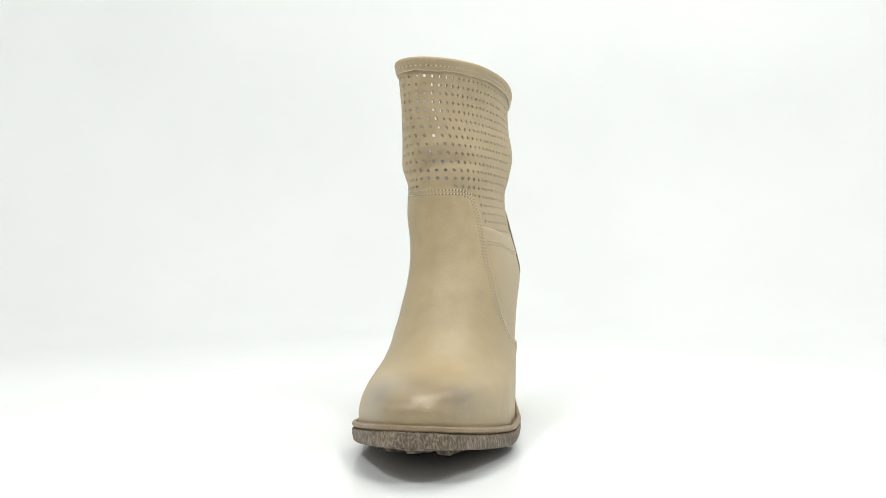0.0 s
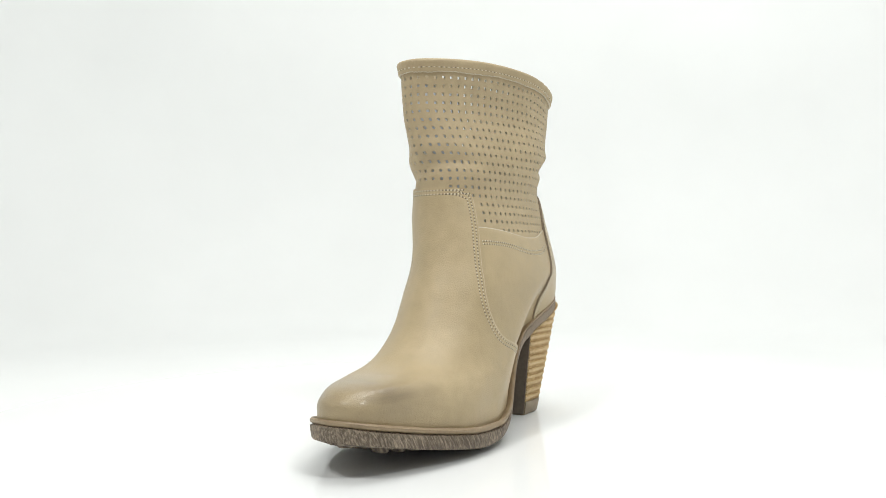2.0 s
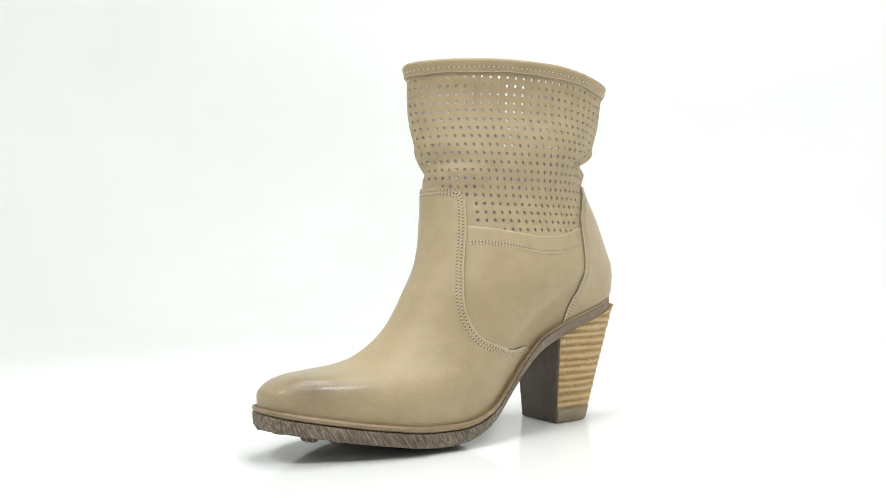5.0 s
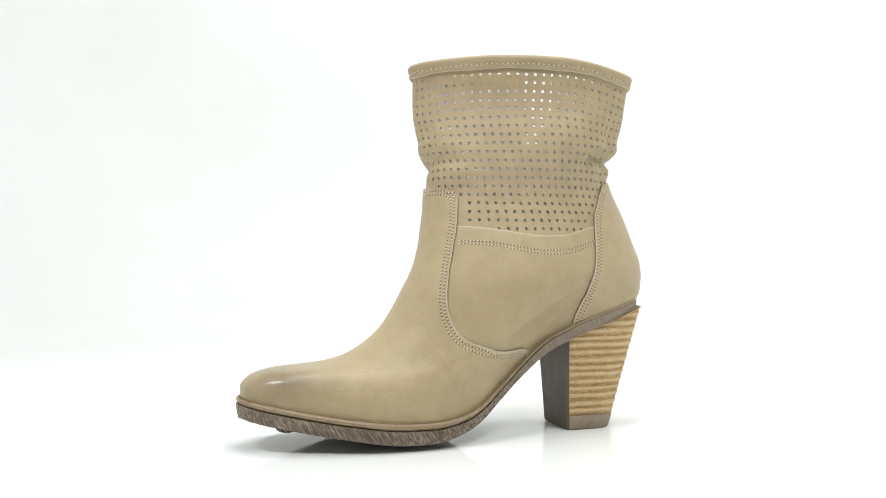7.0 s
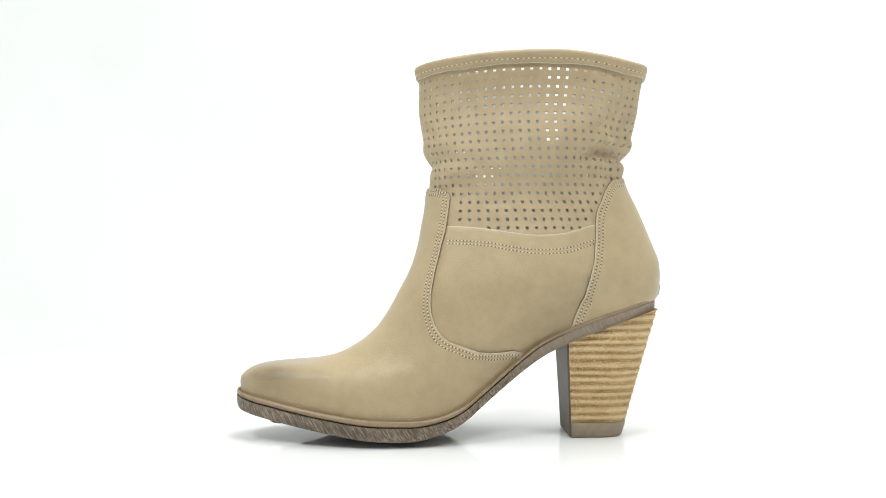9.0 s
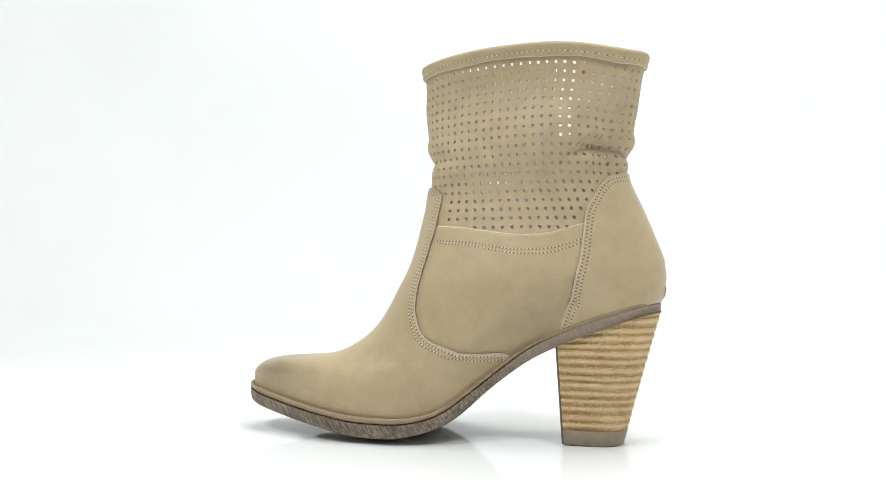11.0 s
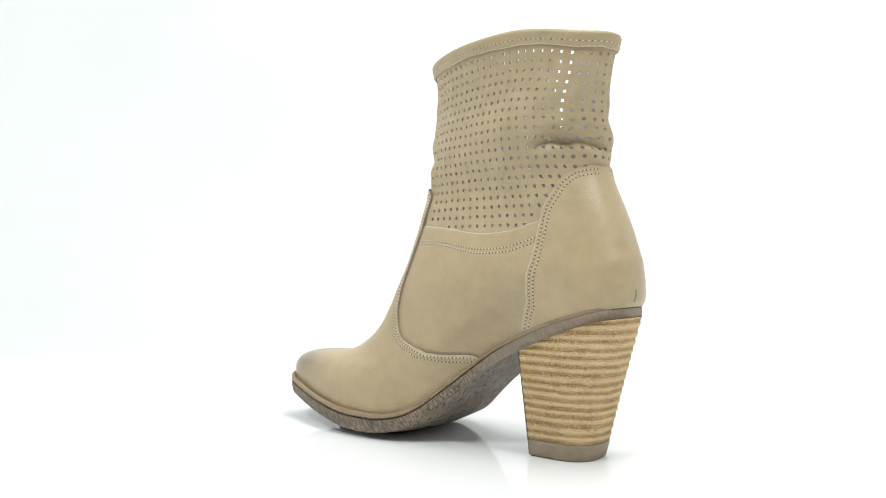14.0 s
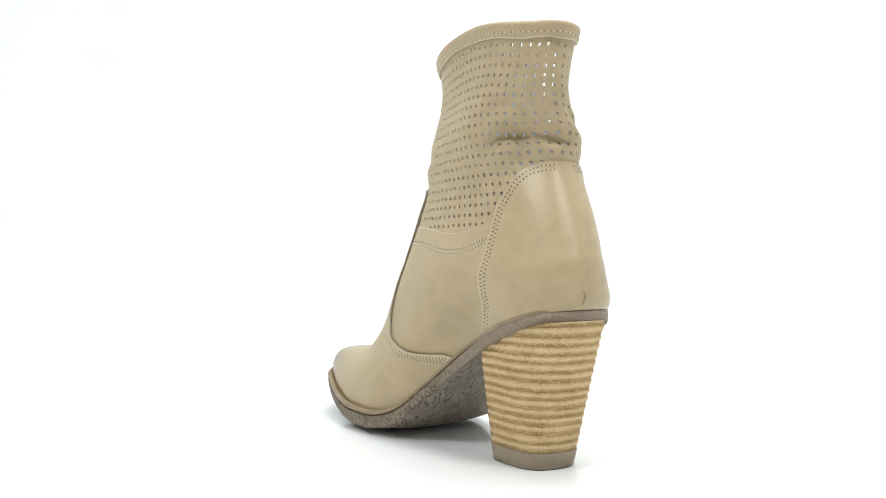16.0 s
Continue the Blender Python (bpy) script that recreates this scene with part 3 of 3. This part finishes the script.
def shift_in(phi, v, dist):
    """Move a seam line sideways on the surface by dist."""
    p = form(phi, v)
    t = np.gradient(p, axis=0)
    n = on_skin(phi, v, 0)[1]
    side = np.cross(n, t)
    side /= np.linalg.norm(side, axis=1, keepdims=True)
    e = 1e-3
    dp, dv = (form(phi + e, v) - p) / e, (form(phi, v + e) - p) / e
    out_p, out_v = [], []
    for k in range(len(phi)):
        j = np.stack([dp[k], dv[k]], 1)
        s, *_ = np.linalg.lstsq(j, side[k] * dist, rcond=None)
        out_p.append(phi[k] + s[0])
        out_v.append(max(v[k] + s[1], 0))
    return np.array(out_p), np.array(out_v)


def edge_line(fn, top, fine, n=160):
    v = np.array(list(np.linspace(.05, top - fine, n)) + [top - fine * (1 - t) ** 2 for t in np.linspace(0, 1, 40)[1:]])
    return fn(v), v


def smooth_line(a, k=5):
    pad = np.concatenate([np.full(k, a[0]), a, np.full(k, a[-1])])
    return np.convolve(pad, np.ones(2 * k + 1) / (2 * k + 1), "valid")


ROW_GAP = (.0040, .0088)
for sign in (1, -1):
    for gap in ROW_GAP:
        p, v = edge_line(vamp_phi, V_TOP, 1.15)
        p, v = shift_in(p, v, gap)
        pp, nn = on_skin(sign * smooth_line(p, 3), smooth_line(v, 3), THICK)
        stitches("stitching", pp, nn, .0041, "double row of beige stitching")
        p, v = edge_line(counter_phi, C_TOP, 2.9)
        p, v = shift_in(p, v, -gap)
        pp, nn = on_skin(sign * smooth_line(p, 3), smooth_line(v, 3), THICK)
        stitches("stitching", pp, nn, .0041, "double row of beige stitching")
    for drop in (.0165, .0205):
        p = np.linspace(vamp_phi(13.5) + .02, counter_phi(13.5) - .02, 60)
        v = quarter_v(p)
        p2, v2 = shift_in(p, v, drop)
        if np.mean(v2) > np.mean(v):
            p2, v2 = shift_in(p, v, -drop)
        pp, nn = on_skin(sign * p2, v2, QOFF)
        stitches("stitching", pp, nn, .0041, "double row of beige stitching")
for gap in ROW_GAP:
    v = np.full(40, V_TOP - gap * 66)
    lim = float(vamp_phi(np.array(V_TOP - gap * 66))) - .01
    pp, nn = on_skin(np.linspace(-lim, lim, 40), v, THICK)
    stitches("stitching", pp, nn, .0041, "double row of beige stitching")
_ph = np.linspace(float(phi_at(SLIT + 2.0)) - 2 * np.pi, float(phi_at(SLIT - 2.0)), 300)
_a, _b = shaft_skin(_ph, np.full(300, .2293), np.full(300, .0026)), shaft_skin(_ph, np.full(300, .2293), np.full(300, .0126))
stitches("stitching", _a, _b - _a, .0062, "single row of beige collar stitching")


# ---- sole ----
def outline_ring(out, n=200):
    """The sole's edge, out units outside the upper, with its level."""
    ph = np.linspace(0, 2 * np.pi, n, endpoint=False)
    p = form(ph, np.zeros(n))
    t = np.roll(p, -1, 0) - np.roll(p, 1, 0)
    nrm = np.stack([t[:, 1], -t[:, 0]], 1)
    nrm /= np.linalg.norm(nrm, axis=1, keepdims=True)
    ctr = p[:, :2].mean(0)
    if ((p[:, :2] - ctr) * nrm).sum() < 0:
        nrm = -nrm
    q = p.copy()
    q[:, :2] += nrm * (np.asarray(out)[:, None] if np.ndim(out) else out)
    q[:, 2] = FEATHER(q[:, 0])
    return q


SOLE_T = spline([-.26, -.20, -.13, -.066, 0, .05, .10, .15, .20, .26], [.0190, .0190, .0193, .0205, .0170, .0150, .0165, .0160, .0155, .0150])


def lip(x):
    return (.28 + .72 * step(.16, .05, x)) * (.45 + .55 * step(-.262, -.215, x))


def rim(x):
    return .0008 - .0026 * step(.215, .250, x)


def band(name, prof, mat, label):
    """prof: (out, share of the sole's thickness below the upper's edge)."""
    rows = []
    for out, share in prof:
        r = outline_ring(0.0)
        k = lip(r[:, 0])
        r = outline_ring(out * k + rim(r[:, 0]))
        r[:, 2] -= SOLE_T(r[:, 0]) * (share * k if share < 0 else share)
        rows.append(r)
    n = len(rows[0])
    ob = obj(name, metres(np.concatenate(rows)), grid_faces(len(rows), n, True), mat, boot, label)
    ob.data.set_sharp_from_angle(angle=radians(45))
    return ob


band("welt", [(-.006, .03), (.0013, .01), (.0035, -.14), (.0060, -.15), (.0078, -.04), (.0076, .10), (.0046, .19), (-.002, .20)], WELT, "thin tan rubber welt along the sole edge")
band("outsole", [(0, .175), (.0050, .203), (.0076, .27), (.0074, .55), (.0060, .90), (.0040, 1.0)], SOLE, "brown rubber outsole with brushed scratched edge")


def sole_bottom():
    r = outline_ring(0.0)
    r = outline_ring(.0040 * lip(r[:, 0]) + rim(r[:, 0]))
    n = len(r)
    half = n // 2
    rows, cols = half + 1, 13
    verts = []
    for k in range(rows):
        a, b = r[k], r[(n - k) % n]
        for i in range(cols):
            t = i / (cols - 1)
            q = a * (1 - t) + b * t
            q[2] = q[2] - SOLE_T(q[0]) - (.0025 + .0045 * float(step(-.17, -.08, q[0]))) * math.sin(math.pi * t) * float(step(.06, -.02, q[0]))
            q[2] = max(q[2], -BASE + .0003)
            verts.append(q)
    faces = grid_faces(rows, cols)
    slots = [0 if verts[f[0]][0] < -.045 else 1 for f in faces]
    obj("sole_bottom", metres(np.array(verts)), faces, [SOLE_UNDER, SHANK], boot, "brown rubber underside, forefoot darkened for contact shade, with a dashed taupe shank", slots)


sole_bottom()


def tread():
    me = None
    rnd = random.Random(2)
    for x in (-.225, -.198, -.170, -.140, -.110):
        for y in (-.062, -.036, -.010, .016, .042):
            side = math.acos(max(-1, min(1, -(2 * (x + .2476) / .4966 - 1))))
            if not (float(OUT_LAT(side)) + .020 < y < float(OUT_MED(side)) - .018):
                continue
            if me is None:
                verts = []
                for rr, z in ((.0100, 0.003), (.0092, -.0036), (.0070, -.0050)):
                    verts += [(rr * math.cos(k * math.pi / 6), .85 * rr * math.sin(k * math.pi / 6), z) for k in range(12)]
                verts = [tuple(UNIT * c for c in v) for v in verts]
                me = bpy.data.meshes.new("tread_lug")
                me.from_pydata(verts, [], grid_faces(3, 12, True) + [tuple(range(24, 36))])
                # lugs take the darkened copy too, deepening the shade at the floor
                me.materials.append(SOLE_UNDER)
            ob = new("tread_lug", me)
            ob.parent = boot
            z = max(float(FEATHER(x)) - float(SOLE_T(x)) - .0004, -BASE + .0050)
            ob.location = metres((x + rnd.uniform(-.003, .003), y, z))
            ob.rotation_euler = (0, math.atan(float(FEATHER(x + .01) - FEATHER(x - .01)) / -.02), rnd.uniform(-.4, .4))


tread()


# ---- heel ----
def heel_ring(t, grow=0.0, n=64):
    """Section of the heel, t from 0 at the floor to 1 at the seat; round back, flat breast."""
    front = .1434 - .0075 * t
    rear = .2072 + .0408 * t + .002 * t * t
    hw_front, hw_back = .0332 + .0143 * t, .0300 + .0170 * t
    cy = -.0030 - .0030 * t
    pts = []
    length = rear - front
    for k in range(n):
        a = -math.pi / 2 + math.pi * k / (n - 1)
        c, s = math.cos(a), math.sin(a)
        x = front + length * (.42 + .58 * abs(c) ** .80)
        w = hw_front * .55 + hw_back * .50 + .0022 * t
        y = cy + w * math.copysign(abs(s) ** .72, s)
        pts.append((x + grow * c, y + grow * s))
    lead = [(front + (pts[0][0] - front) * k / 6, cy - hw_front + (pts[0][1] - cy + hw_front) * k / 6) for k in range(6)]
    tail = [(front + (pts[-1][0] - front) * k / 6, cy + hw_front + (pts[-1][1] - cy - hw_front) * k / 6) for k in range(6)]
    lead = [(x, y - grow) for x, y in lead]
    tail = [(x, y + grow) for x, y in tail][::-1]
    return np.array(lead + pts + tail)


def seat(x):
    return FEATHER(x) - SOLE_T(x) + .0015


def heel_slab(name, t0, t1, mats, label, parent, prof, slots=None):
    z0, z1 = -BASE, -.055
    rows = []
    for share, grow in prof:
        t = t0 + (t1 - t0) * share
        r = heel_ring(t, grow)
        wave = .00020 * np.sin(np.arange(len(r)) * .31 + t * 29) * (.12 < t < .98) + .00016 * np.sin(np.arange(len(r)) * .83 + t * 71) * (.12 < t < .98)
        z = np.minimum(z0 + (z1 - z0) * t + wave, seat(r[:, 0]))
        rows.append(np.column_stack([r, z]))
    n = len(rows[0])
    faces = [f[::-1] for f in grid_faces(len(rows), n, True)]
    sl = [slots[k // n] for k in range(len(faces))] if slots else [0] * len(faces)
    faces += [tuple(range(n)), tuple(range((len(rows) - 1) * n, len(rows) * n))[::-1]]
    sl += [0, 0]
    ob = obj(name, metres(np.concatenate(rows)), [f[::-1] for f in faces], mats, parent, label, sl)
    ob.data.set_sharp_from_angle(angle=radians(50))
    return ob


heel = heel_slab("heel", .115, 1.0, STACK, "stacked leather block heel", boot, [(0, -.0022), (.25, -.0022), (.5, -.0022), (.75, -.0022), (1, -.0022)])
LAYERS = 15
_rnd = random.Random(11)
CUTS = [.118 + (1.0 - .118) * (k + (_rnd.uniform(-.12, .12) if 0 < k < LAYERS else 0)) / LAYERS for k in range(LAYERS + 1)]
for a, b in zip(CUTS, CUTS[1:]):
    u = _rnd.uniform(-.07, .07)
    heel_slab("heel_layer", a, b, [STACK, STACK_SIDE, STACK_LIP], "", heel,
              [(0, -.0005), (.12, -.0003), (.30 + u, .0000), (.45 + u, .0005), (.60 + u, .0009), (.76 + u, .0008), (.90, .0002), (1, -.0005)], [0, 0, 1, 2, 2, 1, 0])
heel_slab("heel_tip", .0, .116, CAP, "taupe rubber heel tip", boot, [(0, -.0012), (.10, .0006), (.90, .0010), (1, .0002)])


def breast():
    rows, cols = 14, 9
    verts = []
    for j in range(rows):
        t = .0 + j / (rows - 1)
        r = heel_ring(t * .98)
        x, w, cy = r[0][0], abs(r[0][1] - r[-1][1]) / 2 - .0008, (r[0][1] + r[-1][1]) / 2
        for i in range(cols):
            s = 2 * i / (cols - 1) - 1
            hollow = .0008 * (1 - s * s) * (t > .02)
            z = min(-BASE + .0015 + (.148) * t, float(seat(x)) + .001)
            verts.append((x - .0024 + hollow, cy + s * w, z))
    m = len(verts)
    verts += [(x + .0045, y, z) for x, y, z in verts]
    faces = [f[::-1] for f in grid_faces(rows, cols)]
    for j in range(rows - 1):
        a = j * cols
        faces += [(a, a + cols, a + cols + m, a + m), (a + cols - 1, a + cols - 1 + m, a + 2 * cols - 1 + m, a + 2 * cols - 1)]
    for i in range(cols - 1):
        faces.append((i, i + m, i + 1 + m, i + 1))
    ob = obj("heel_breast", metres(np.array(verts)), faces, BREAST, boot, "dark brown heel breast cover")
    ob.data.set_sharp_from_angle(angle=radians(40))


breast()


def heel_dart():
    # small vertical tuck in the leather at the back of the counter
    ph = math.pi - .095
    verts = []
    for k in range(9):
        t = k / 8
        c = skin(np.array([ph + .020 * math.sin(3 * t)]), np.array([1.0 + 2.2 * t]), np.array([THICK]))[0]
        w = .0014 * math.sin(math.pi * (.15 + .8 * (1 - t)))
        verts += [c + (0, -w, 0), c + (.0010, 0, 0), c + (0, w, 0)]
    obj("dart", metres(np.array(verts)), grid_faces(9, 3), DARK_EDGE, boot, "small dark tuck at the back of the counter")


heel_dart()


# ================= movement =================
def motions():
    def turn(t):
        u = (t - 8) / 8
        return 9.634 - 65.729 * u + .929 * u * u - 2.223 * u**3
    for ob in (boot, disc):
        walk(ob, [(t, pose(0, 0, 0, 0, 0, turn(t))) for t in range(0, 17)])


motions()
